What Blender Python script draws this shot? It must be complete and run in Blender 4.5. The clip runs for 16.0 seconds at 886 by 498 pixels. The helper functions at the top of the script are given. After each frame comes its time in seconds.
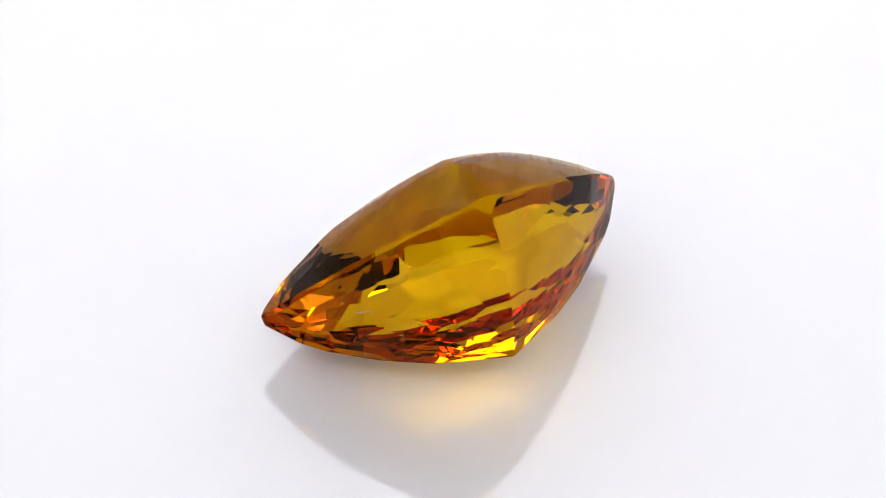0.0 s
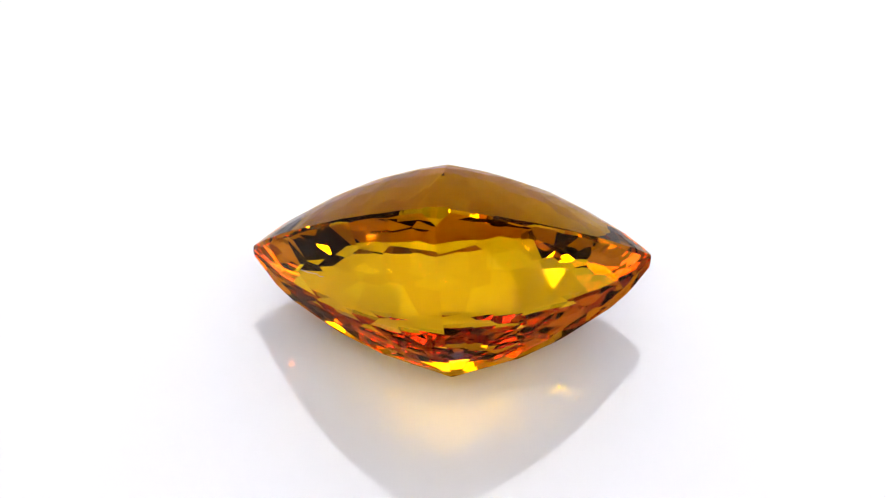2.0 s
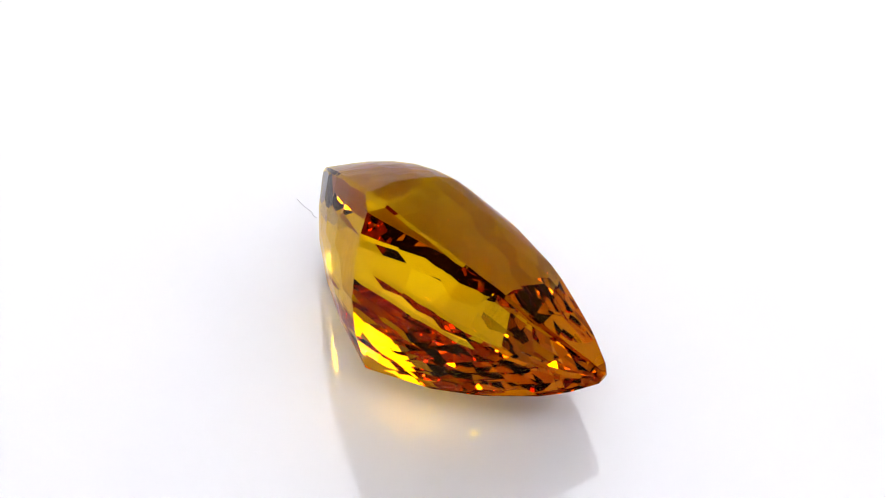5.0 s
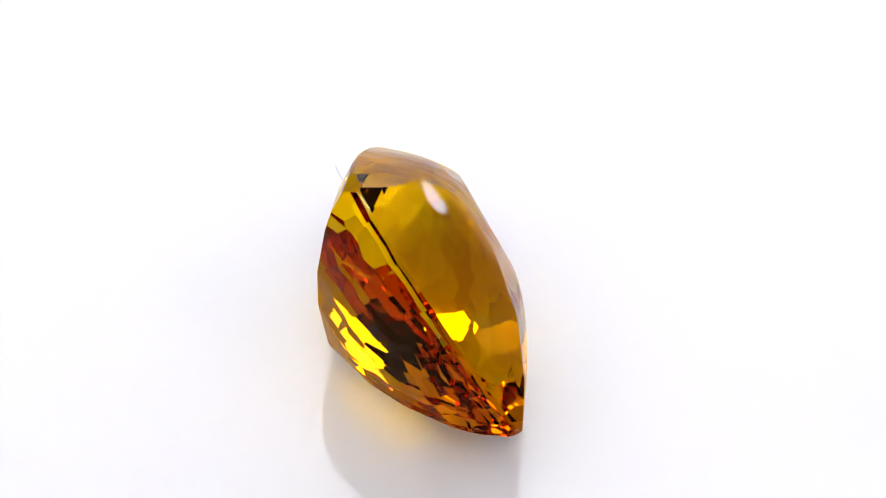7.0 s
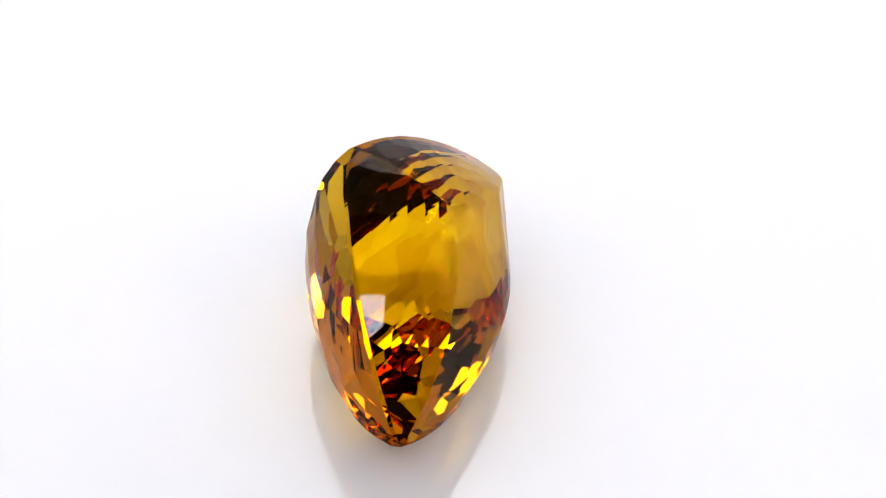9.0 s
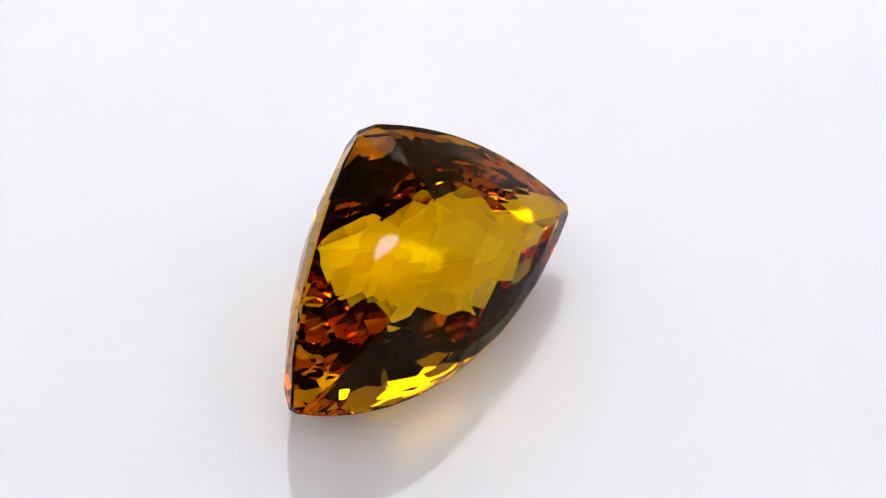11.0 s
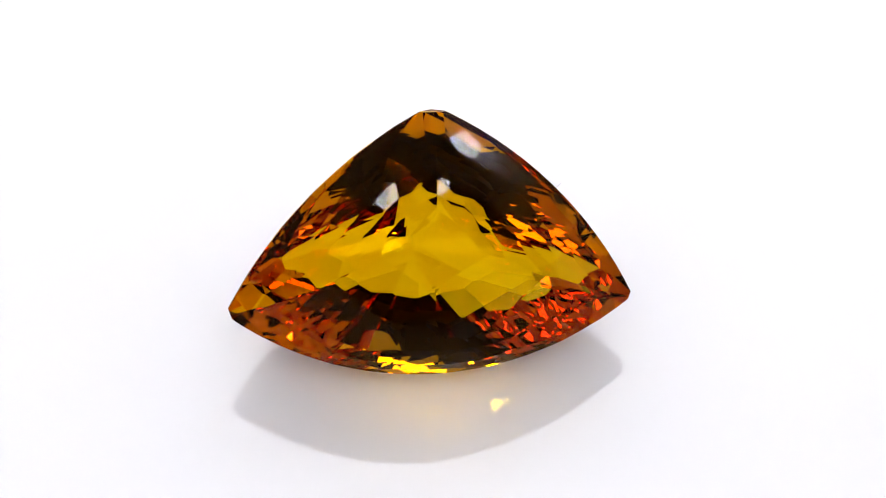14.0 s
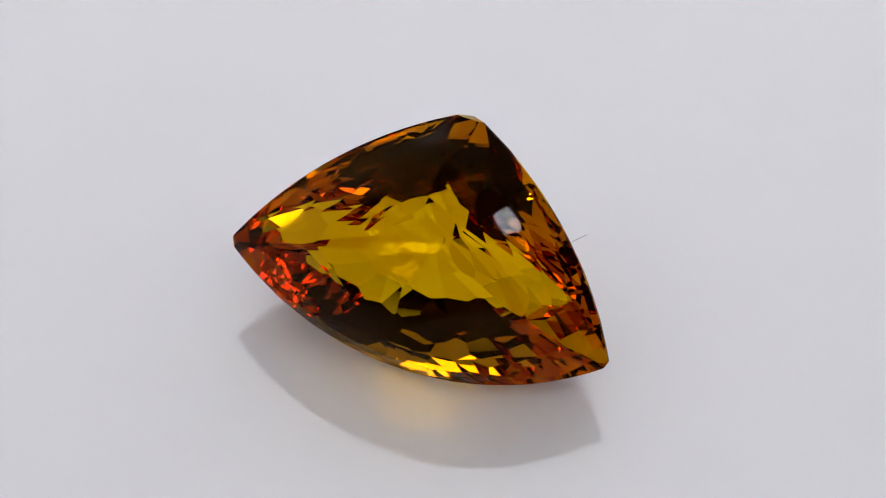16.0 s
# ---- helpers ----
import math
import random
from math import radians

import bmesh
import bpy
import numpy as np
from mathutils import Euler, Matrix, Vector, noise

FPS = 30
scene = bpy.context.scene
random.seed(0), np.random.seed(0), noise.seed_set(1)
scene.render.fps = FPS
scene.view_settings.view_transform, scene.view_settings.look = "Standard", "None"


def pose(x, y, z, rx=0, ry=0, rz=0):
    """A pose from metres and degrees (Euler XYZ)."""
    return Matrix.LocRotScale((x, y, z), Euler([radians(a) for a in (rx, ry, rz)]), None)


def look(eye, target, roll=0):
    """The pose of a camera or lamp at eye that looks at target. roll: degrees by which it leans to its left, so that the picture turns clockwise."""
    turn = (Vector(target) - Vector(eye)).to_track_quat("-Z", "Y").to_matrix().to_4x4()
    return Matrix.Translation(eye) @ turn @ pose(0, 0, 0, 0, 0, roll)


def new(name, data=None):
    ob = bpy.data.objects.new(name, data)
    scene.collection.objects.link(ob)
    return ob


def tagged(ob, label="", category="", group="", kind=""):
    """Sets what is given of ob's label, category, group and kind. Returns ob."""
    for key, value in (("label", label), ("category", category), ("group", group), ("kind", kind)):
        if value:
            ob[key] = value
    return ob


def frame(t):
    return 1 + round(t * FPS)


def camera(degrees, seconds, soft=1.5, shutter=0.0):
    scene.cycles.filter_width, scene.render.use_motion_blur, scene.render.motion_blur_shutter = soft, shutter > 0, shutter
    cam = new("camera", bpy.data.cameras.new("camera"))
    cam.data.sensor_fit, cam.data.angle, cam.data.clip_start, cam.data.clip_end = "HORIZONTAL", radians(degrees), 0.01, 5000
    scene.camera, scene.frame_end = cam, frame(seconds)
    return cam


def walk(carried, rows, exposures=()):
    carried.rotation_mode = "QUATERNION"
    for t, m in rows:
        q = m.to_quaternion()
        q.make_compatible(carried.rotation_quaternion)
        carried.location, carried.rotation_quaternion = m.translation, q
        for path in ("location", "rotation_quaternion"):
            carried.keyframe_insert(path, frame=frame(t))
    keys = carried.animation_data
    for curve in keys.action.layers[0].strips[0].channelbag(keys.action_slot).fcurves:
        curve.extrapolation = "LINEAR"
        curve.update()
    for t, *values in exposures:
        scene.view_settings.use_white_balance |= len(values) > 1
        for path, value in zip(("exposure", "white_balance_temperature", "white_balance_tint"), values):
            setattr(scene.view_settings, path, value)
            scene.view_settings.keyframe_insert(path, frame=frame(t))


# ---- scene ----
CM = 0.01

# camera: carried by hand almost still, above the open front of the light box
cam = camera(19.68, 16.0, soft=1.0)
EYE_Y, EYE_Z = -11.901, 12.705


def held(dx, dy):
    return pose(-dx * CM, (EYE_Y - dy) * CM, EYE_Z * CM, 90 - 45.253, 0, -0.242) @ pose(0, 0, 0, 0, 0, 1.362)


SWAY = [(0, 0.011, 0.040), (2, -0.042, 0.038), (4, -0.069, 0.051), (6.5, -0.058, -0.038), (7.5, -0.068, -0.009), (9, -0.076, -0.023), (11.5, -0.025, -0.004), (14.5, 0.099, -0.018), (16, 0.092, -0.074)]
walk(cam, [(t, held(dx, dy)) for t, dx, dy in SWAY],
     exposures=[(0.0, -0.55), (0.5, -0.56), (1.0, -0.51), (2.0, -0.41), (4.0, -0.41), (6.5, -0.56), (7.0, -0.46), (7.5, -0.41), (9.0, -0.49), (11.5, -0.73),
                (12.5, -0.87), (13.0, -0.88), (13.5, -0.65), (14.0, -0.47), (14.5, -0.45), (15.0, -0.47), (15.5, -0.58), (16.0, -1.18)])

# turn of the platter, degrees clockwise from above
TURNS = [(0, 0.1), (2, 31.5), (4, 60.7), (7.5, 110.1), (9, 131.6), (11.5, 167.1), (14.5, 207.9), (16, 229.9)]

# ---------------------------------------------------------------- light
world = bpy.data.worlds.new("dim_room")
scene.world = world
world.use_nodes = True
world.node_tree.nodes["Background"].inputs[0].default_value = (0.62, 0.62, 0.68, 1)
world.node_tree.nodes["Background"].inputs[1].default_value = 0.01

LED_GLOW = 57.0         # radiance of the LED lamps under the roof of the light box
# middle, length and width of each lamp
LED_LAMPS = [(0.087, -0.204, 0.110, 0.042), (0.325, -0.130, 0.090, 0.050), (-0.368, -0.194, 0.080, 0.035), (-0.190, -0.203, 0.024, 0.030),
             (-0.238, -0.060, 0.070, 0.035), (-0.340, 0.362, 0.085, 0.043), (0.440, 0.362, 0.085, 0.043)]
ROOF = 0.42

back_data = bpy.data.lights.new("back_panel_lamp", "AREA")
back_data.shape, back_data.size, back_data.size_y = "RECTANGLE", 0.25, 0.17
back_data.energy, back_data.color = 0.90, (0.958, 0.942, 1.0)
back_panel = new("back_panel_lamp", back_data)
back_panel.matrix_world = look((0, 0.27, 0.27), (0, 0, 0))

scene.cycles.max_bounces, scene.cycles.transmission_bounces, scene.cycles.glossy_bounces, scene.cycles.diffuse_bounces = 16, 14, 12, 2
scene.cycles.sample_clamp_indirect = 0.0

# ---------------------------------------------------------------- materials
def material(name):
    m = bpy.data.materials.new(name)
    m.use_nodes = True
    return m, m.node_tree.nodes, m.node_tree.links


def acrylic():
    m, n, l = material("glossy_white_acrylic")
    b = n["Principled BSDF"]
    b.inputs["IOR"].default_value = 1.5
    b.inputs["Subsurface Weight"].default_value = 1.0
    b.inputs["Subsurface Radius"].default_value = (1.0, 1.0, 1.0)
    b.inputs["Subsurface Scale"].default_value = 0.011
    co = n.new("ShaderNodeTexCoord")
    a = n.new("ShaderNodeTexNoise")
    a.inputs["Scale"].default_value = 60
    r = n.new("ShaderNodeMapRange")
    r.inputs[3].default_value, r.inputs[4].default_value = 0.0, 0.02
    c = n.new("ShaderNodeMix")
    c.data_type = "RGBA"
    c.inputs[6].default_value = (0.80, 0.80, 0.81, 1)
    c.inputs[7].default_value = (0.77, 0.77, 0.785, 1)
    l.new(co.outputs["Object"], a.inputs["Vector"])
    l.new(a.outputs[0], r.inputs[0])
    l.new(r.outputs[0], b.inputs["Roughness"])
    l.new(a.outputs[0], c.inputs[0])
    l.new(c.outputs[2], b.inputs["Base Color"])
    return m


def plain(name, colour, rough):
    m, n, l = material(name)
    b = n["Principled BSDF"]
    b.inputs["Roughness"].default_value = rough
    co = n.new("ShaderNodeTexCoord")
    a = n.new("ShaderNodeTexNoise")
    a.inputs["Scale"].default_value = 35
    c = n.new("ShaderNodeMix")
    c.data_type = "RGBA"
    c.inputs[6].default_value = (*colour, 1)
    c.inputs[7].default_value = (*[v * 0.93 for v in colour], 1)
    l.new(co.outputs["Object"], a.inputs["Vector"])
    l.new(a.outputs[0], c.inputs[0])
    l.new(c.outputs[2], b.inputs["Base Color"])
    return m


def citrine():
    """Clear stone: surface gloss by Fresnel, weakened to keep dark facets dark, tinted refraction, and a deeper tint
    each time light is thrown back inside.
    """
    m, n, l = material("golden_citrine")
    n.remove(n["Principled BSDF"])
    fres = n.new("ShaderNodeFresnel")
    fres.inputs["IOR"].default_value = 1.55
    # power above 1 cuts the outer reflection below true Fresnel, darkening the facets
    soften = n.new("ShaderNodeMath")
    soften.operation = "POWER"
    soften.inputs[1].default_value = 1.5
    # gloss colour turns amber where Fresnel nears total, standing in for absorption
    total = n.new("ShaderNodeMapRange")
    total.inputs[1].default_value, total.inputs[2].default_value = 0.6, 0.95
    tint = n.new("ShaderNodeMix")
    tint.data_type = "RGBA"
    co = n.new("ShaderNodeTexCoord")
    stretch = n.new("ShaderNodeMapping")
    stretch.inputs["Rotation"].default_value = (0.3, 0.2, 0.5)
    stretch.inputs["Scale"].default_value = (5200, 200, 200)
    lines = n.new("ShaderNodeTexNoise")
    lines.inputs["Scale"].default_value = 1.0
    lines.inputs["Detail"].default_value = 3.0
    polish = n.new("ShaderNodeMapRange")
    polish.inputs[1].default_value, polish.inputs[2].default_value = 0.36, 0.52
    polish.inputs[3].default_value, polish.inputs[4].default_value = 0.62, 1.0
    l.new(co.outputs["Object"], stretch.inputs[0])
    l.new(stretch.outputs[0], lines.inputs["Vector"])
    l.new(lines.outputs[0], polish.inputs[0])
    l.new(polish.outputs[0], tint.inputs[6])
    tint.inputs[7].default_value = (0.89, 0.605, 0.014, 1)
    gloss = n.new("ShaderNodeBsdfGlossy")
    gloss.inputs["Roughness"].default_value = 0.0
    clear = n.new("ShaderNodeBsdfRefraction")
    clear.inputs["IOR"].default_value = 1.55
    clear.inputs["Roughness"].default_value = 0.0
    facet = n.new("ShaderNodeAttribute")
    facet.attribute_name = "facet"
    # lighter and darker facets put into the colour, for uneven reflection and refraction
    facet_light = n.new("ShaderNodeMix")
    facet_light.data_type = "RGBA"
    facet_light.inputs[6].default_value = (0.975, 0.765, 0.04, 1)
    facet_light.inputs[7].default_value = (0.83, 0.59, 0.016, 1)
    l.new(facet.outputs["Fac"], facet_light.inputs[0])
    l.new(facet_light.outputs[2], clear.inputs["Color"])
    mix = n.new("ShaderNodeMixShader")
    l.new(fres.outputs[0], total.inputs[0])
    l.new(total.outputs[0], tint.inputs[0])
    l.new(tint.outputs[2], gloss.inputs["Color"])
    l.new(fres.outputs[0], soften.inputs[0])
    l.new(soften.outputs[0], mix.inputs[0])
    l.new(clear.outputs[0], mix.inputs[1])
    l.new(gloss.outputs[0], mix.inputs[2])
    l.new(mix.outputs[0], n["Material Output"].inputs["Surface"])
    return m


def glow(name, colour, strength):
    m, n, l = material(name)
    b = n["Principled BSDF"]
    b.inputs["Base Color"].default_value = (0.8, 0.8, 0.8, 1)
    b.inputs["Emission Color"].default_value = (*colour, 1)
    b.inputs["Emission Strength"].default_value = strength
    return m


DIFFUSER = glow("lit_led_diffuser", (0.958, 0.942, 1.0), LED_GLOW)
ACRYLIC = acrylic()
CITRINE = citrine()
TENT = plain("white_tent_fabric", (0.8, 0.8, 0.8), 0.9)
DARK = plain("dark_cloth", (0.0050, 0.0028, 0.0022), 0.95)
LINT = plain("grey_lint", (0.35, 0.33, 0.34), 0.9)


def mesh_from(bm, name, mat):
    me = bpy.data.meshes.new(name)
    bm.to_mesh(me)
    bm.free()
    me.materials.append(mat)
    return me


# ---------------------------------------------------------------- setting
def slab(name, x0, x1, y0, y1, z0, z1, mat, label):
    bm = bmesh.new()
    bmesh.ops.create_cube(bm, size=1, matrix=Matrix.Translation(((x0 + x1) / 2, (y0 + y1) / 2, (z0 + z1) / 2))
                          @ Matrix.Diagonal((x1 - x0, y1 - y0, z1 - z0, 1)))
    return tagged(new(name, mesh_from(bm, name, mat)), label, name.split("_")[0], "", "structure")


slab("floor", -0.50, 0.50, -0.50, 0.41, -0.03, -0.0125, DARK, "dark cloth on the table under the light box")
slab("base", -0.50, 0.50, -0.10, 0.40, -0.0125, -0.012, TENT, "white sheet under the platter")
slab("wall_north", -0.50, 0.50, 0.40, 0.41, -0.012, 0.42, TENT, "plain white fabric back of the light box")
slab("wall_south", -0.50, 0.50, -0.51, -0.50, -0.012, 0.42, DARK, "plain dark cloth hung behind the camera")
slab("wall_southwest", -0.51, -0.50, -0.50, -0.06, -0.012, 0.42, DARK, "plain dark cloth beside the camera")
slab("wall_southeast", 0.50, 0.51, -0.50, -0.06, -0.012, 0.42, DARK, "plain dark cloth beside the camera")
slab("wall_west", -0.51, -0.50, -0.06, 0.40, -0.012, 0.42, TENT, "plain white fabric side of the light box")
slab("wall_east", 0.50, 0.51, -0.06, 0.40, -0.012, 0.42, TENT, "plain white fabric side of the light box")
slab("ceiling", -0.51, 0.51, -0.05, 0.41, 0.42, 0.43, TENT, "plain white fabric top of the light box")
slab("ceiling_front", -0.51, 0.51, -0.51, -0.05, 0.42, 0.43, DARK, "plain dark cloth over the camera")


def platter():
    bm = bmesh.new()
    profile = [(0.0, -0.012), (0.098, -0.012), (0.0995, -0.011), (0.1, -0.009), (0.1, -0.002), (0.0995, -0.0006), (0.098, 0.0), (0.0, 0.0)]
    rings = []
    for r, z in profile:
        if r == 0:
            rings.append([bm.verts.new((0, 0, z))])
        else:
            rings.append([bm.verts.new((r * math.cos(a), r * math.sin(a), z)) for a in [2 * math.pi * i / 96 for i in range(96)]])
    for a, b in zip(rings, rings[1:]):
        for i in range(96):
            j = (i + 1) % 96
            if len(a) == 1:
                bm.faces.new((a[0], b[j], b[i]))
            elif len(b) == 1:
                bm.faces.new((a[i], a[j], b[0]))
            else:
                bm.faces.new((a[i], a[j], b[j], b[i]))
    bmesh.ops.recalc_face_normals(bm, faces=bm.faces)
    return tagged(new("turntable", mesh_from(bm, "turntable", ACRYLIC)),
                  "glossy white acrylic turntable platter, slowly turning", "turntable")


def box(x, y, z0, z1):
    bm = bmesh.new()
    bmesh.ops.create_cube(bm, size=1, matrix=Matrix.Translation((0, 0, (z0 + z1) / 2)) @ Matrix.Diagonal((x, y, z1 - z0, 1)))
    bmesh.ops.bevel(bm, geom=bm.edges[:], offset=min(x, y, z1 - z0) * 0.1, segments=1, affect="EDGES")
    return bm


def led_lamp(x, y, length, width):
    """An LED lamp on two clips under the roof of the light box, facing down."""
    base = new("led_lamp")
    base.location = (x, y, ROOF)
    tagged(base, "lit oblong LED lamp under the roof of the light box", "lamp", "LED lamps of the light box")
    tilt = pose(0, 0, -0.012)
    pieces = [("housing", box(length + 0.008, width + 0.008, 0.0003, 0.006), DARK, tilt), ("diffuser", box(length, width, -0.002, 0), DIFFUSER, tilt)]
    for side in (-0.3, 0.3):
        pieces.append(("clip", box(0.012, 0.008, -0.006, 0), DARK, pose(side * length, 0, 0)))
    for name, bm, mat, m in pieces:
        bm.transform(m)
        new(name, mesh_from(bm, name, mat)).parent = base


# ---------------------------------------------------------------- the stone
# frame of the girdle plane: u along the long side, w towards the point, n out of the crown (centimetres)
SEAT = pose(0.0304, 0.2475, 0.3870, 57.185, 2.478, -151.166)
HALF, APEX = 1.3450, (0.0341, 1.3180)
SAG_BASE, SAG_SIDES = 0.4658, (0.1628, 0.1493)     # bulge of the long side and of the two short sides
CROWN_TOP, CROWN_POINT = 0.412, (-0.0136, 0.5774)
CULET_DEEP, CULET_POINT = 0.827, (-0.0494, 0.3143)
CROWN_POWER, CROWN_SHOULDER = 2.45, (-0.11, 0.669)          # fullness of the dome, and its shoulder over short and long sides
PAVILION_POWER, PAVILION_SHOULDER = 1.526, (0.173, 0.009)
GIRDLE = 0.032                                # half thickness of the girdle
CROWN_ROWS = (0.10, 0.25, 0.40, 0.55, 0.70, 0.84, 0.97)
PAVILION_COUNTS = (9, 6, 6)
PAVILION_ROWS = (0.22, 0.45, 0.66, 0.84, 0.97)


def side_arc(a, b, sag, count):
    """Points and outward normals at even steps along an arc from a to b that bulges by sag."""
    a, b = Vector(a), Vector(b)
    half = (b - a).length / 2
    along = (b - a).normalized()
    out = Vector((along.y, -along.x))
    radius = (half * half + sag * sag) / (2 * sag)
    centre = (a + b) / 2 - out * (radius - sag)
    reach = math.asin(half / radius)
    steps = []
    for i in range(count):
        g = reach * (2 * (i + 0.5) / count - 1)
        normal = along * math.sin(g) + out * math.cos(g)
        steps.append((centre + normal * radius, normal))
    return steps


def rise(x, full, power, shoulder):
    """Height of the surface as a share of its top, at x from the middle to the girdle, and how fast it falls there."""
    k = shoulder[0] + (shoulder[1] - shoulder[0]) * full
    return 1 - (1 - k) * x ** power - k * x ** 6, (1 - k) * power * x ** (power - 1) + 6 * k * x ** 5


def facet_row(planes, rng, side, ends, sag, count, shift, x, up):
    """One row of facets along a side, at the share x of the way from the middle to the girdle."""
    height, centre, *form = ((CROWN_TOP, CROWN_POINT, CROWN_POWER, CROWN_SHOULDER) if up > 0
                             else (CULET_DEEP, CULET_POINT, PAVILION_POWER, PAVILION_SHOULDER))
    centre = Vector(centre)
    fine = side_arc(*ends, sag, 8 * count)
    picks = range(7, 8 * count - 1, 8) if shift else range(3, 8 * count, 8)
    for k in picks:
        point, normal = fine[k]
        full = math.sin(math.pi * (k + 0.5) / (8 * count)) if side == 0 else 0
        level, fall = rise(x, full, *form)
        slope = fall * height / (point - centre).dot(normal)
        n = Vector((normal.x * slope, normal.y * slope, up)) + Vector([rng.gauss(0, 0.014) for _ in range(3)])
        n.normalize()
        touch = Vector((*(centre + (point - centre) * x), up * (GIRDLE + height * level)))
        planes.append((n, n.dot(touch)))


def gem_planes():
    """Facet planes (normal, distance) in the frame u, w, n."""
    p, q, a = (HALF, 0), (-HALF, 0), APEX
    planes = []
    for side, (ends, sag, count) in enumerate((((q, p), SAG_BASE, 11), ((p, a), SAG_SIDES[0], 8), ((a, q), SAG_SIDES[1], 8))):
        for point, normal in side_arc(*ends, sag, count * 2):
            planes.append((Vector((normal.x, normal.y, 0)), point.dot(normal) + 0.012))
        for up, shares, most in ((1, CROWN_ROWS, count), (-1, PAVILION_ROWS, PAVILION_COUNTS[side])):
            rng = random.Random(10 * side + up)
            for row, x in enumerate(shares):
                some = most if x > 0.35 else max(2, (most + 1) // 2)
                facet_row(planes, rng, side, ends, sag, some, row % 2, x, up)
    for c, blunt in ((p, 0.004), (q, 0.014), (a, 0.030)):     # blunted corners, and a chamfer towards the crown
        away = (Vector(c) - Vector((0.03, 0.45))).normalized()
        planes.append((Vector((away.x, away.y, 0)), Vector(c).dot(away) - blunt))
        slant = Vector((away.x, away.y, 0.9)).normalized()
        planes.append((slant, slant.dot(Vector((*c, 0))) - 0.5 * blunt + 0.012))
    return planes


def cut_solid(planes):
    """The convex solid behind all the planes, one flat polygon for each facet."""
    facets = []
    for i, (n, d) in enumerate(planes):
        a = n.orthogonal().normalized()
        b = n.cross(a)
        ring = [n * d + 4 * (a * x + b * y) for x, y in ((1, 1), (-1, 1), (-1, -1), (1, -1))]
        for j, (m, e) in enumerate(planes):
            if i == j:
                continue
            off = [m.dot(v) - e for v in ring]
            if max(off) <= 1e-7:
                continue
            kept = []
            for k, v in enumerate(ring):
                k2 = (k + 1) % len(ring)
                if off[k] <= 1e-7:
                    kept.append(v)
                if (off[k] <= 1e-7) != (off[k2] <= 1e-7):
                    kept.append(v.lerp(ring[k2], off[k] / (off[k] - off[k2])))
            ring = kept
            if len(ring) < 3:
                break
        if len(ring) >= 3:
            facets.append((n, ring if (ring[1] - ring[0]).cross(ring[2] - ring[0]).dot(n) > 0 else ring[::-1]))
    return facets


def gemstone():
    """The stone in its crown, girdle and pavilion; every facet has a random tint that stands in for uneven reflection
    and refraction.
    """
    rng = random.Random(11)
    rings = {"crown": [], "girdle": [], "pavilion": []}
    planes = gem_planes()
    turn = Matrix.Scale(CM, 4) @ SEAT
    for n, ring in cut_solid(planes):
        rings["crown" if n.z > 0.05 else "pavilion" if n.z < -0.05 else "girdle"].append([turn @ v for v in ring])
    low = min(v.z for part in rings.values() for ring in part for v in ring)
    base = tagged(new("gemstone"), "golden yellow faceted triangular citrine lying on white acrylic", "gemstone")
    for name, facets in rings.items():
        bm = bmesh.new()
        shade = bm.faces.layers.float.new("facet")
        for ring in facets:
            bm.faces.new([bm.verts.new(v - Vector((0, 0, low - 2e-6))) for v in ring])[shade] = rng.random()
        bmesh.ops.remove_doubles(bm, verts=bm.verts, dist=1e-6)
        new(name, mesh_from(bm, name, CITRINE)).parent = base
    return base


def lint(points, thick):
    """A stray fibre along points in centimetres."""
    bm = bmesh.new()
    path = [Vector(p) * CM for p in points]
    rings = []
    for i, p in enumerate(path):
        along = (path[min(i + 1, len(path) - 1)] - path[max(i - 1, 0)]).normalized()
        side = along.cross(Vector((0, 0, 1))).normalized()
        top = side.cross(along)
        rings.append([bm.verts.new(p + thick * (side * math.cos(k * math.pi / 3) + top * math.sin(k * math.pi / 3))) for k in range(6)])
    for a, b in zip(rings, rings[1:]):
        for k in range(6):
            bm.faces.new((a[k], a[(k + 1) % 6], b[(k + 1) % 6], b[k]))
    bm.faces.new(rings[0])
    bm.faces.new(rings[-1])
    bmesh.ops.recalc_face_normals(bm, faces=bm.faces)
    return tagged(new("lint", mesh_from(bm, "lint", LINT)), "tiny curled grey fibre clinging to the citrine", "lint")


TURNTABLE = platter()
for lamp in LED_LAMPS:
    led_lamp(*lamp)
STONE = gemstone()
FIBRES = [lint([(-0.504, -0.759, 0.831), (-0.488, -0.742, 0.812), (-0.471, -0.726, 0.794), (-0.453, -0.698, 0.773), (-0.437, -0.674, 0.754),
                (-0.419, -0.67, 0.736), (-0.405, -0.65, 0.728)], 1.8e-5)]


def motions():
    rows = [(t, pose(0, 0, 0, 0, 0, -a)) for t, a in TURNS]
    walk(TURNTABLE, rows)
    walk(STONE, rows)
    for fibre in FIBRES:
        walk(fibre, rows)


motions()
